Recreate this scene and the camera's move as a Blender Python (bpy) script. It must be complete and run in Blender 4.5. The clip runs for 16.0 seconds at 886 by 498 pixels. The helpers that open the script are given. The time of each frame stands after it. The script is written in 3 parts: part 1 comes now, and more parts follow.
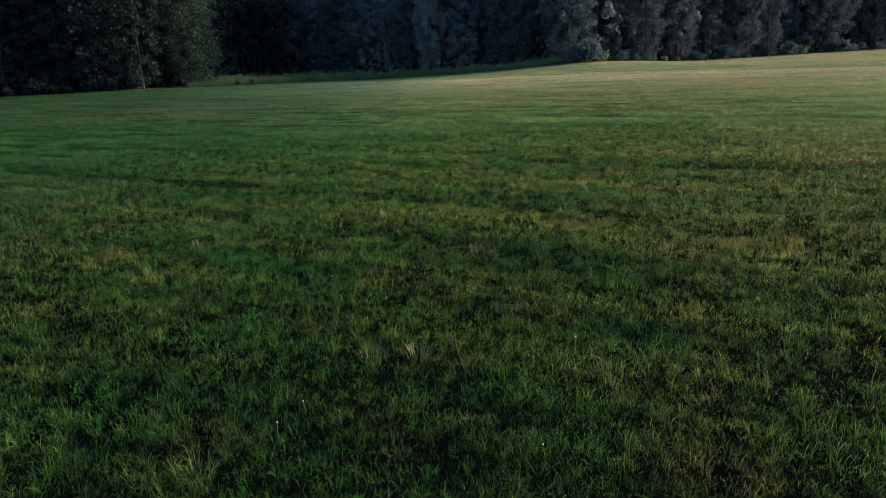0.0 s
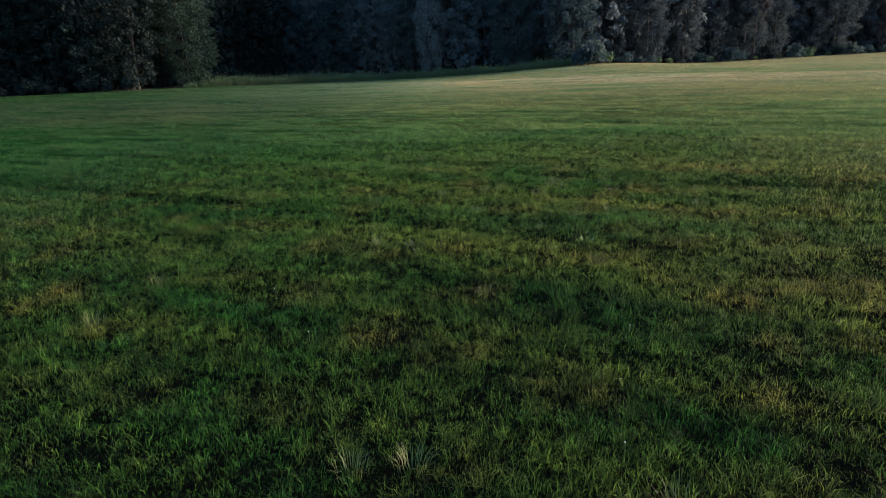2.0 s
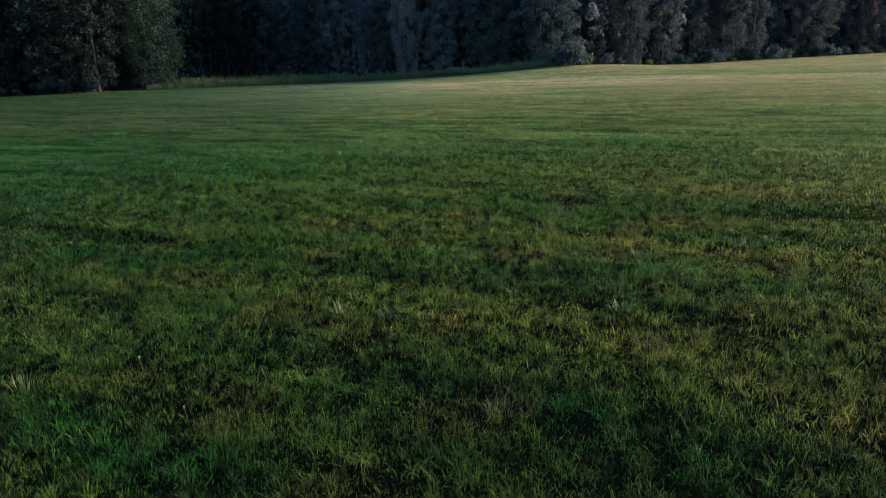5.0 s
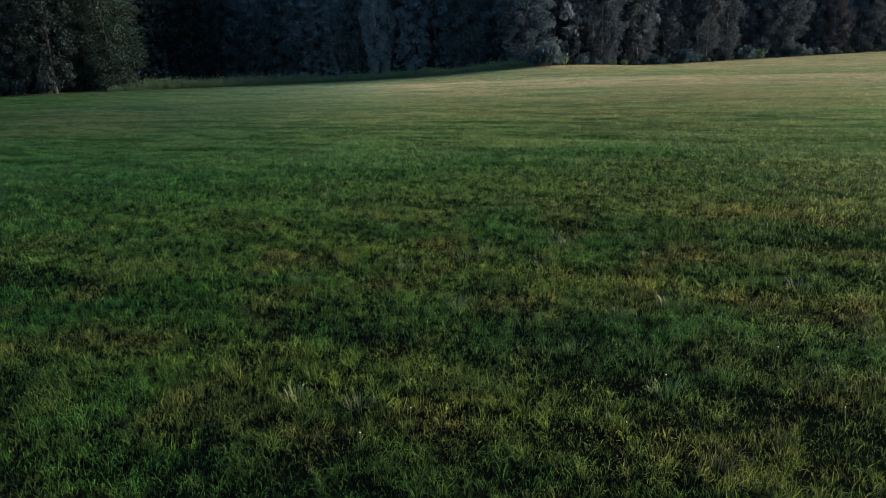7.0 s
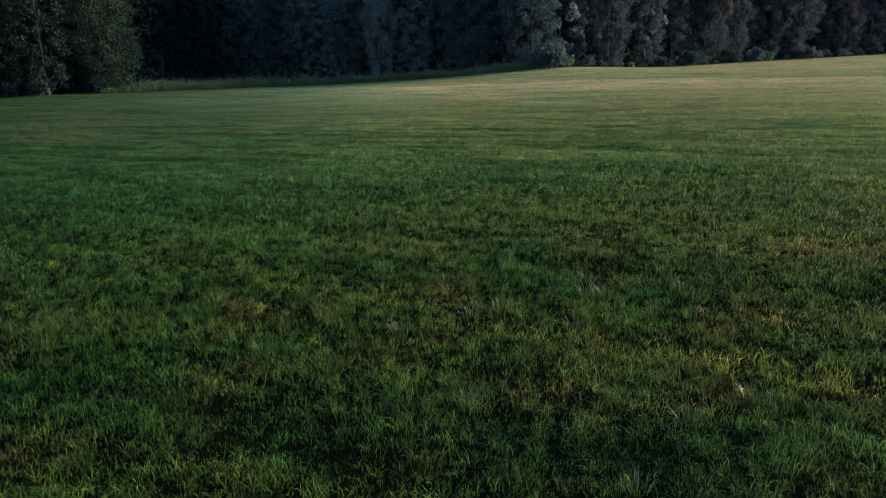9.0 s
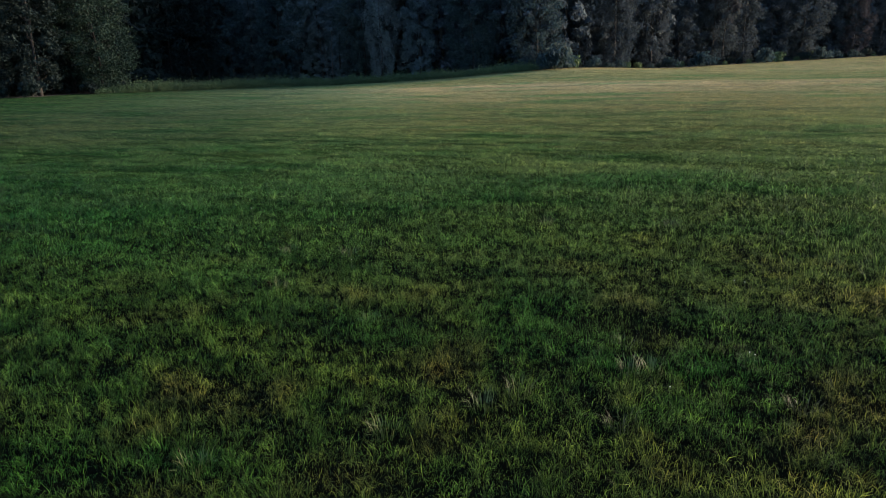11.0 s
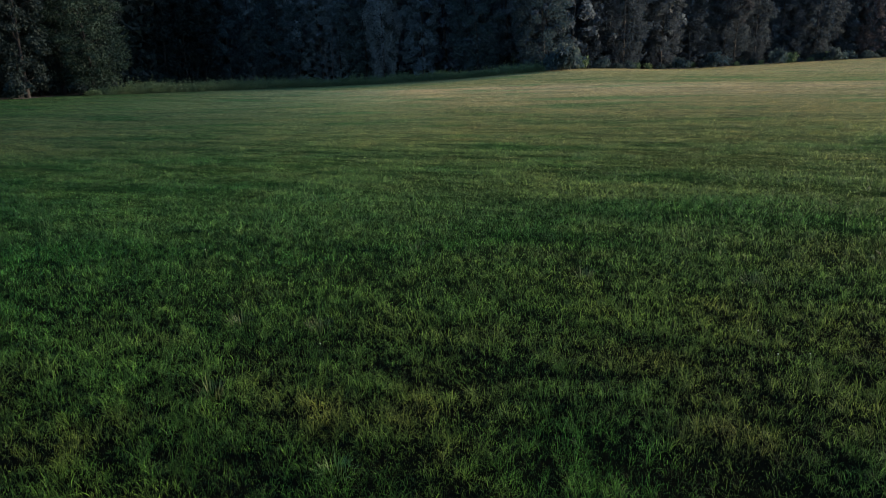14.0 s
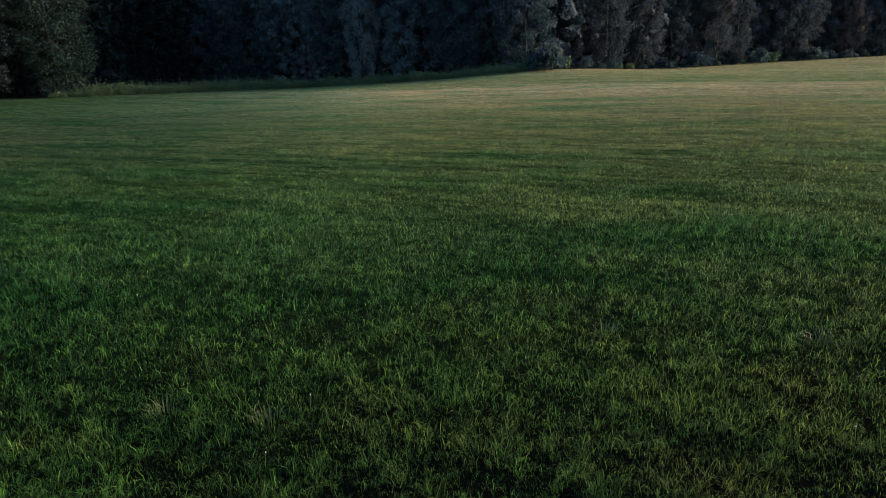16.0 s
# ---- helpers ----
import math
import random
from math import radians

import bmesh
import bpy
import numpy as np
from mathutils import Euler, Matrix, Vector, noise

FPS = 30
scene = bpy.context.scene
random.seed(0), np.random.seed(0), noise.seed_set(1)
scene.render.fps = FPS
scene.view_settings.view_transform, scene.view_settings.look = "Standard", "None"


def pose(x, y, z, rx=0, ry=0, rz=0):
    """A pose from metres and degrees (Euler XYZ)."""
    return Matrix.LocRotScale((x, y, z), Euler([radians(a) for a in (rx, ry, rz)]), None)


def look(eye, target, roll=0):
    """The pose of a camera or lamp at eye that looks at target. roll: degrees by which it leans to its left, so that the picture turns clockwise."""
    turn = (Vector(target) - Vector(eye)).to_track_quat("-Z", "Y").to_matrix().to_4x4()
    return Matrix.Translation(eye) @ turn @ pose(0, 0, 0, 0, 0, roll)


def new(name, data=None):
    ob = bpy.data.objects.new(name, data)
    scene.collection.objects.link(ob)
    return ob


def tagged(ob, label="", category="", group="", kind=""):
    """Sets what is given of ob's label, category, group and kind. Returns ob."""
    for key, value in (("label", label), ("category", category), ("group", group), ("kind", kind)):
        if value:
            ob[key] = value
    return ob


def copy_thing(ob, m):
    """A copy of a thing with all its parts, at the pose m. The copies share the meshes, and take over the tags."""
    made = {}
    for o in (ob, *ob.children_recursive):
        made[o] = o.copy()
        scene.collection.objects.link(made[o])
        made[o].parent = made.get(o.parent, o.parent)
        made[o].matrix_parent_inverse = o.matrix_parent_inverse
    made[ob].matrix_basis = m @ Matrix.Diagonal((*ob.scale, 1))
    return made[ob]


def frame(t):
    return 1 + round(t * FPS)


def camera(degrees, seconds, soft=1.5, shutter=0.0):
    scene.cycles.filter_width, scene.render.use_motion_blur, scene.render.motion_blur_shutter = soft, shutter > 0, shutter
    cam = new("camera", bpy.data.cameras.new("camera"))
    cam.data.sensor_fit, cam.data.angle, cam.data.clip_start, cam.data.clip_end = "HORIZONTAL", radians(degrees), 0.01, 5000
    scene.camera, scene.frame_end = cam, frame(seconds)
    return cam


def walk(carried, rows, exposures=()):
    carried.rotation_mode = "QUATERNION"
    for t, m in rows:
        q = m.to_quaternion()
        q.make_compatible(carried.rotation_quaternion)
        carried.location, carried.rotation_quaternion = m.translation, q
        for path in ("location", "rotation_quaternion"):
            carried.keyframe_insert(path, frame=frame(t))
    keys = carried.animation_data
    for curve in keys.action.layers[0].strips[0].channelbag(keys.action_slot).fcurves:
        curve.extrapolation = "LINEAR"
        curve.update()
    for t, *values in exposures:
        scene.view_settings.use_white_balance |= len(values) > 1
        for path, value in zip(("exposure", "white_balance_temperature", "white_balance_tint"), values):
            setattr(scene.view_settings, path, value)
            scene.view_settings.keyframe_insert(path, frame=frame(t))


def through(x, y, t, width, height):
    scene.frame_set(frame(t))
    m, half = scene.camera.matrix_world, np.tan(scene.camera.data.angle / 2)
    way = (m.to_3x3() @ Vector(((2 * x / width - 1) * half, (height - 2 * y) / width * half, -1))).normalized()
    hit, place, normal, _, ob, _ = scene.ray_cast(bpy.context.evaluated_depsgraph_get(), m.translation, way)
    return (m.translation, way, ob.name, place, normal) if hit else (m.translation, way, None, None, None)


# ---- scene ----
cam = camera(66.7, 16.0, soft=0.95)
EXPOSURE, KELVIN, TINT = 1.88, 6680, 17
METRES, EYE, TILT, LEAN, TURN = 23.46, 4.2, 0.0, 0.0, 0.0
ROWS = [
    (0.0, 0.0, 0.0, 0.0, -0.8, -16.03, 2.79),
    (0.5, 0.0004, 0.0258, 0.0018, -0.79, -15.99, 2.73),
    (1.0, 0.0006, 0.0556, 0.0029, -0.75, -15.95, 2.68),
    (1.5, 0.0004, 0.0829, 0.0029, -0.73, -15.96, 2.62),
    (2.0, -0.0, 0.1103, 0.0024, -0.7, -15.96, 2.57),
    (2.5, -0.0008, 0.1354, 0.002, -0.67, -15.98, 2.51),
    (3.0, -0.002, 0.1597, 0.0022, -0.64, -16.01, 2.46),
    (3.5, -0.0037, 0.1888, 0.0034, -0.62, -15.98, 2.43),
    (4.0, -0.0047, 0.223, 0.0045, -0.83, -15.94, 2.44),
    (4.2, -0.0049, 0.2362, 0.0047, -1.1, -15.95, 2.44),
    (5.1, -0.0050, 0.295, 0.0057, -2.95, -16.0, 2.46),
    (6.0, -0.0050, 0.354, 0.0065, -4.85, -16.09, 2.48),
    (6.3, -0.0049, 0.3737, 0.0068, -5.04, -16.1, 2.48),
    (6.5, -0.0049, 0.3867, 0.0069, -5.03, -16.1, 2.48),
    (7.0, -0.0048, 0.4169, 0.0073, -4.97, -16.09, 2.43),
    (7.5, -0.0031, 0.4477, 0.0076, -4.91, -16.05, 2.42),
    (8.0, -0.0005, 0.4809, 0.008, -4.85, -16.03, 2.39),
    (8.5, 0.0026, 0.5183, 0.0087, -4.8, -15.98, 2.36),
    (9.0, 0.0058, 0.5543, 0.0088, -4.75, -15.97, 2.32),
    (11.5, 0.0215, 0.7148, 0.0108, -4.42, -15.96, 2.21),
    (12.0, 0.0241, 0.7465, 0.0109, -4.36, -15.96, 2.18),
    (12.5, 0.0265, 0.7781, 0.0115, -4.28, -15.96, 2.19),
    (13.0, 0.0283, 0.8098, 0.0116, -4.22, -15.93, 2.18),
    (13.5, 0.0302, 0.8416, 0.0115, -4.15, -15.92, 2.19),
    (14.0, 0.032, 0.873, 0.0119, -4.21, -15.93, 2.18),
    (14.1, 0.0322, 0.8793, 0.0119, -4.36, -15.93, 2.18),
    (14.5, 0.0332, 0.9044, 0.0122, -5.17, -15.96, 2.22),
    (14.8, 0.0337, 0.9231, 0.0127, -5.8, -16.0, 2.23),
    (15.0, 0.0339, 0.9356, 0.013, -6.01, -16.01, 2.24),
    (15.5, 0.0355, 0.9668, 0.0135, -5.95, -16.0, 2.25),
    (16.0, 0.0375, 0.998, 0.0136, -5.89, -16.0, 2.24),
]
walk(cam, [(t, pose(0, 0, EYE, TILT, LEAN, TURN) @ pose(METRES * x, METRES * y, METRES * z, 90 + pitch, roll, yaw)) for t, x, y, z, yaw, pitch, roll in ROWS], exposures=[(0.0, EXPOSURE, KELVIN, TINT), (4.0, EXPOSURE, KELVIN, TINT), (8.0, EXPOSURE - 0.08, KELVIN, TINT), (12.0, EXPOSURE - 0.22, KELVIN, TINT), (16.0, EXPOSURE - 0.38, KELVIN, TINT)])


# ---- light: dusk, after the sun has left the field ----
SUN_ELEVATION, SUN_AZIMUTH = 9.0, 80.0        # azimuth clockwise from +y
world = bpy.data.worlds.new("dusk_sky")
scene.world = world
world.use_nodes = True
wn, wl = world.node_tree.nodes, world.node_tree.links
sky = wn.new("ShaderNodeTexSky")
sky.sky_type, sky.sun_disc = "NISHITA", False
sky.sun_elevation, sky.sun_rotation = radians(SUN_ELEVATION), radians(SUN_AZIMUTH)
sky.air_density, sky.dust_density, sky.ozone_density = 1.0, 0.6, 3.5
wl.new(sky.outputs[0], wn["Background"].inputs[0])
wn["Background"].inputs[1].default_value = 0.145
sun = new("sun", bpy.data.lights.new("sun", "SUN"))
sun.data.energy, sun.data.angle, sun.data.color = 3.0, radians(12), (1.0, 0.80, 0.58)
az, el = radians(SUN_AZIMUTH), radians(SUN_ELEVATION)
toward = Vector((math.sin(az) * math.cos(el), math.cos(az) * math.cos(el), math.sin(el)))
sun.matrix_world = look(toward * 200, (0, 0, 0))


# ---- materials ----
def shader(name):
    m = bpy.data.materials.new(name)
    m.use_nodes = True
    n, l = m.node_tree.nodes, m.node_tree.links
    return m, n, l, n["Principled BSDF"], n["Material Output"]


def ramp(n, l, src, stops, smooth=False):
    r = n.new("ShaderNodeValToRGB")
    while len(r.color_ramp.elements) < len(stops):
        r.color_ramp.elements.new(0.5)
    for e, (p, c) in zip(r.color_ramp.elements, stops):
        e.position, e.color = p, (*c, 1)
    if smooth:
        r.color_ramp.interpolation = "EASE"
    l.new(src, r.inputs[0])
    return r.outputs[0]


def mixed(n, l, fac, a, b, mode="MIX"):
    x = n.new("ShaderNodeMix")
    x.data_type, x.blend_type = "RGBA", mode
    for sock, v in ((x.inputs[0], fac), (x.inputs[6], a), (x.inputs[7], b)):
        if isinstance(v, (int, float)):
            sock.default_value = v
        elif isinstance(v, tuple):
            sock.default_value = (*v, 1)
        else:
            l.new(v, sock)
    return x.outputs[2]


def textured(n, l, scale, detail=3.0, stretch=(1, 1, 1), turn=0.0, rough=0.5):
    g = n.new("ShaderNodeNewGeometry")
    ro, mp = n.new("ShaderNodeMapping"), n.new("ShaderNodeMapping")
    ro.inputs["Rotation"].default_value = (0, 0, radians(turn))
    mp.inputs["Scale"].default_value = stretch
    l.new(g.outputs["Position"], ro.inputs[0]), l.new(ro.outputs[0], mp.inputs[0])
    t = n.new("ShaderNodeTexNoise")
    t.inputs["Scale"].default_value, t.inputs["Detail"].default_value = scale, detail
    t.inputs["Roughness"].default_value = rough
    l.new(mp.outputs[0], t.inputs["Vector"])
    return t.outputs[0]


ROW_TURN = 31.0     # the mowing rows slant across the walk


def across_rows(n, l):
    """The distance square to the mowing rows, in metres."""
    g, ro, xyz = n.new("ShaderNodeNewGeometry"), n.new("ShaderNodeMapping"), n.new("ShaderNodeSeparateXYZ")
    ro.inputs["Rotation"].default_value = (0, 0, radians(ROW_TURN))
    l.new(g.outputs["Position"], ro.inputs[0]), l.new(ro.outputs[0], xyz.inputs[0])
    return xyz.outputs[1]


def arith(n, l, op, a, b):
    x = n.new("ShaderNodeMath")
    x.operation = op
    for sock, v in zip(x.inputs, (a, b)):
        if isinstance(v, (int, float)):
            sock.default_value = v
        else:
            l.new(v, sock)
    return x.outputs[0]


def field_colour(n, l):
    """Colour of the sward by place: green, yellowed and thatchy patches, drawn out along the mowing rows."""
    patch = textured(n, l, 0.55, 4.0)
    rows = textured(n, l, 0.45, 4.0, (0.16, 1.0, 1.0), ROW_TURN)
    wide = textured(n, l, 0.05, 2.0, (0.4, 1.0, 1.0), ROW_TURN)
    g, xyz = n.new("ShaderNodeNewGeometry"), n.new("ShaderNodeSeparateXYZ")
    l.new(g.outputs["Position"], xyz.inputs[0])
    tired = ramp(n, l, arith(n, l, "DIVIDE", xyz.outputs[1], 100.0), [(0.0, (1, 1, 1)), (0.25, (1, 1, 1)), (0.32, (0.24, 0.24, 0.24)), (0.40, (0.14, 0.14, 0.14)), (0.60, (0.45, 0.45, 0.45))])
    green = mixed(n, l, mixed(n, l, 1.0, ramp(n, l, rows, [(0.36, (0, 0, 0)), (0.60, (1, 1, 1))]), tired, "MULTIPLY"), (0.016, 0.080, 0.015), (0.074, 0.116, 0.023))
    yellow = mixed(n, l, 1.0, ramp(n, l, wide, [(0.42, (0, 0, 0)), (0.66, (1, 1, 1))]), tired, "MULTIPLY")
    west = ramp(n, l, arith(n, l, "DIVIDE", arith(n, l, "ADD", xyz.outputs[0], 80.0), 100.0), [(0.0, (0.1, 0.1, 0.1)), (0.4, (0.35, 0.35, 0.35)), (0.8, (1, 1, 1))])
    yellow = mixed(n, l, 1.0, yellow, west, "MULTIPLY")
    green = mixed(n, l, yellow, green, (0.096, 0.116, 0.040))
    brown = mixed(n, l, 1.0, ramp(n, l, patch, [(0.49, (0, 0, 0)), (0.70, (1, 1, 1))]), tired, "MULTIPLY")
    green = mixed(n, l, brown, green, (0.116, 0.098, 0.030))
    # a drier swathe across the far field, with a lusher strip behind it
    v = arith(n, l, "ADD", across_rows(n, l), arith(n, l, "MULTIPLY", arith(n, l, "SUBTRACT", wide, 0.5), 9.0))
    v = arith(n, l, "DIVIDE", v, 150.0)
    dry = ramp(n, l, v, [(0.0, (0, 0, 0)), (0.14, (0.04, 0.04, 0.04)), (0.28, (0.20, 0.20, 0.20)), (0.42, (0.42, 0.42, 0.42)), (0.56, (0.66, 0.66, 0.66)), (0.70, (1.0, 1.0, 1.0)), (0.74, (0.48, 0.48, 0.48)), (0.83, (0.48, 0.48, 0.48)), (0.95, (0.75, 0.75, 0.75))])
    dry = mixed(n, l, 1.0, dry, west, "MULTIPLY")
    lush = ramp(n, l, v, [(0.0, (0, 0, 0)), (0.712, (0, 0, 0)), (0.735, (0.5, 0.5, 0.5)), (0.84, (0.4, 0.4, 0.4)), (1.0, (0.1, 0.1, 0.1))])
    east = ramp(n, l, arith(n, l, "DIVIDE", xyz.outputs[0], 100.0), [(0.0, (1, 1, 1)), (0.38, (1, 1, 1)), (0.75, (0.15, 0.15, 0.15))])
    lush = mixed(n, l, 1.0, lush, east, "MULTIPLY")
    green = mixed(n, l, lush, green, (0.046, 0.092, 0.030))
    c = mixed(n, l, dry, green, (0.250, 0.200, 0.115))
    # a browner belt of spent grass on the far western side
    spent = mixed(n, l, 1.0, ramp(n, l, arith(n, l, "DIVIDE", arith(n, l, "ADD", xyz.outputs[1], arith(n, l, "MULTIPLY", arith(n, l, "SUBTRACT", wide, 0.5), 30.0)), 100.0), [(0.54, (0, 0, 0)), (0.64, (0.38, 0.38, 0.38)), (0.90, (0.36, 0.36, 0.36)), (1.0, (0.1, 0.1, 0.1))]),
                  ramp(n, l, arith(n, l, "DIVIDE", arith(n, l, "ADD", xyz.outputs[0], 60.0), 60.0), [(0.0, (1, 1, 1)), (0.6, (1, 1, 1)), (0.95, (0, 0, 0))]), "MULTIPLY")
    c = mixed(n, l, spent, c, (0.140, 0.110, 0.055))
    # the west is deeper green, and painted darker for lens falloff on that side
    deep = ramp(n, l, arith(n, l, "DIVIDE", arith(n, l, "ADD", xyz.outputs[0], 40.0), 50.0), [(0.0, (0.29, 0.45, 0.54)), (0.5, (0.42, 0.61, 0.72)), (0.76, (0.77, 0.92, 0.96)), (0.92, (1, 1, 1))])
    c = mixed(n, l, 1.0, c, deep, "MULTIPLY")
    # tone by distance along the walk: greener belts, plus painted brightness for the grazing view
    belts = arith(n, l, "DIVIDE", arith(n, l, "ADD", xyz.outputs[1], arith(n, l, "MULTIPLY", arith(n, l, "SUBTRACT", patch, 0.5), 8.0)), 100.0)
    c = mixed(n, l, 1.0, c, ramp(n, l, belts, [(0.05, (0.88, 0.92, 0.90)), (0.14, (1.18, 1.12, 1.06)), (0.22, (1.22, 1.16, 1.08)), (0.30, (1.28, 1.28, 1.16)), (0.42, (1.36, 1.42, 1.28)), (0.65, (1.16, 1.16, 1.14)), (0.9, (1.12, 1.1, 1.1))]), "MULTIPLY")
    lines = textured(n, l, 1.5, 3.0, (0.07, 1.0, 1.0), ROW_TURN)
    flecks = textured(n, l, 2.2, 3.0, (0.35, 1.0, 1.0), ROW_TURN)
    c = mixed(n, l, 1.0, c, ramp(n, l, lines, [(0.34, (0.66, 0.76, 0.72)), (0.50, (1.0, 1.0, 1.0)), (0.66, (1.26, 1.22, 1.16))]), "MULTIPLY")
    blots = textured(n, l, 0.22, 4.0, (0.32, 1.0, 1.0), ROW_TURN - 12, 0.62)
    c = mixed(n, l, 1.0, c, ramp(n, l, blots, [(0.36, (0.55, 0.86, 0.72)), (0.48, (1.0, 1.0, 1.0)), (0.66, (1.20, 1.10, 1.04))]), "MULTIPLY")
    c = mixed(n, l, 1.0, c, ramp(n, l, flecks, [(0.34, (0.80, 0.92, 0.86)), (0.66, (1.50, 1.46, 1.32))]), "MULTIPLY")
    clumps = textured(n, l, 5.5, 2.0, (0.6, 1.0, 1.0), ROW_TURN)
    return mixed(n, l, 1.0, c, ramp(n, l, clumps, [(0.36, (0.68, 0.74, 0.72)), (0.52, (1.0, 1.0, 1.0)), (0.66, (1.42, 1.36, 1.25))]), "MULTIPLY")


def grass_material(name, spread, gloss):
    """spread: how much single blades differ."""
    m, n, l, p, out = shader(name)
    g = n.new("ShaderNodeNewGeometry")
    rnd = g.outputs["Random Per Island"]
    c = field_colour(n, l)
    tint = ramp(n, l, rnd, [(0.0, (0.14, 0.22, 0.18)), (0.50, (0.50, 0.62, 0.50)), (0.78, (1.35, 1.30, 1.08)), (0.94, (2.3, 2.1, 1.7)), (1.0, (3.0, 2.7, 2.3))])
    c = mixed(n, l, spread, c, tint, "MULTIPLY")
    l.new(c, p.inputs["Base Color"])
    p.inputs["Roughness"].default_value = 0.55
    p.inputs["Specular IOR Level"].default_value = gloss
    tr = n.new("ShaderNodeBsdfTranslucent")
    l.new(c, tr.inputs[0])
    mx = n.new("ShaderNodeMixShader")
    mx.inputs[0].default_value = 0.30
    l.new(p.outputs[0], mx.inputs[1]), l.new(tr.outputs[0], mx.inputs[2]), l.new(mx.outputs[0], out.inputs[0])
    return m


def turf_material():
    m, n, l, p, out = shader("turf")
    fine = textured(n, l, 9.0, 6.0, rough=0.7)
    # soil set near black: the shade between the blades is in its colour
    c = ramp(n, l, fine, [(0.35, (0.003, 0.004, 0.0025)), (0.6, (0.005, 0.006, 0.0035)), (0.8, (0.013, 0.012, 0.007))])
    p.inputs["Specular IOR Level"].default_value = 0.0
    # far off and aside, grass colour replaces the shade-dark soil as blades thin out
    g, xyz = n.new("ShaderNodeNewGeometry"), n.new("ShaderNodeSeparateXYZ")
    l.new(g.outputs["Position"], xyz.inputs[0])
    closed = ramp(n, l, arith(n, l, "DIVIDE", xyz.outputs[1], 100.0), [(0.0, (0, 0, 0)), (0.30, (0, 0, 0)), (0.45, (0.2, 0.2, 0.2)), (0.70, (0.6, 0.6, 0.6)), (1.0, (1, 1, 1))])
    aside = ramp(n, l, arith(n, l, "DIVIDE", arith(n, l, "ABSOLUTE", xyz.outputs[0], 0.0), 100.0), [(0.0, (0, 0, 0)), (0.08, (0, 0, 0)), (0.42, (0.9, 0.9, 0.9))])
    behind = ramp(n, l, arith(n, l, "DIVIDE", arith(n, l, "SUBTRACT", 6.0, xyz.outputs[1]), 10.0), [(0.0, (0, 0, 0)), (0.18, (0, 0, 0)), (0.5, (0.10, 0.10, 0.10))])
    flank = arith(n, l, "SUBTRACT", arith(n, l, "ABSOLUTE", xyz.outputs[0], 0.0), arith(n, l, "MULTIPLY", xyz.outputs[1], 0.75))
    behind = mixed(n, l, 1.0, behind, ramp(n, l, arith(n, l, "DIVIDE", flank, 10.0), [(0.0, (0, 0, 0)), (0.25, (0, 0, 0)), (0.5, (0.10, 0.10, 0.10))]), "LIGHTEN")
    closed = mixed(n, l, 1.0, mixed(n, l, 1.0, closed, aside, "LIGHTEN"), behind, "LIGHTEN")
    # tufts are painted on, with the shade of the gaps between in the tone
    tufts = textured(n, l, 3.2, 3.0, (0.45, 1.0, 1.0), ROW_TURN, 0.6)
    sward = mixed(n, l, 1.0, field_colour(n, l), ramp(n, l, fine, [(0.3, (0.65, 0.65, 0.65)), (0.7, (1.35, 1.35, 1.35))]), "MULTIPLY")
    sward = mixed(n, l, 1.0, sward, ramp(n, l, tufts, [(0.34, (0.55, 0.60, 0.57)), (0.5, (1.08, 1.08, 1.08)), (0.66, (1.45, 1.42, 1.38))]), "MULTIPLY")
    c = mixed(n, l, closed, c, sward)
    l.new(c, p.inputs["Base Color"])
    p.inputs["Roughness"].default_value = 0.9
    b = n.new("ShaderNodeBump")
    b.inputs["Strength"].default_value, b.inputs["Distance"].default_value = 0.8, 0.08
    l.new(fine, b.inputs["Height"]), l.new(b.outputs[0], p.inputs["Normal"])
    return m


def litter_material():
    m, n, l, p, out = shader("forest_litter")
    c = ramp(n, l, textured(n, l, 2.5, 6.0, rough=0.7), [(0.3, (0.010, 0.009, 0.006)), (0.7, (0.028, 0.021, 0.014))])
    l.new(c, p.inputs["Base Color"])
    p.inputs["Roughness"].default_value = 0.95
    return m


def leaf_material(name, dark, light, odd, through=0.30, vary=1.0):
    m, n, l, p, out = shader(name)
    g = n.new("ShaderNodeNewGeometry")
    o = n.new("ShaderNodeObjectInfo")
    c = ramp(n, l, g.outputs["Random Per Island"], [(0.0, dark), (0.85, light), (1.0, odd)])
    clump = ramp(n, l, textured(n, l, 0.35, 3.0), [(0.3, (0.84, 0.87, 0.88)), (0.7, (1.15, 1.12, 1.08))])
    c = mixed(n, l, 1.0, c, clump, "MULTIPLY")
    c = mixed(n, l, vary, c, ramp(n, l, o.outputs["Random"], [(0.0, (0.60, 0.72, 0.85)), (0.6, (1.0, 1.0, 1.0)), (1.0, (1.35, 1.2, 1.12))]), "MULTIPLY")
    l.new(c, p.inputs["Base Color"])
    p.inputs["Roughness"].default_value = 0.75
    p.inputs["Specular IOR Level"].default_value = 0.12
    tr = n.new("ShaderNodeBsdfTranslucent")
    l.new(c, tr.inputs[0])
    mx = n.new("ShaderNodeMixShader")
    mx.inputs[0].default_value = through
    l.new(p.outputs[0], mx.inputs[1]), l.new(tr.outputs[0], mx.inputs[2]), l.new(mx.outputs[0], out.inputs[0])
    return m


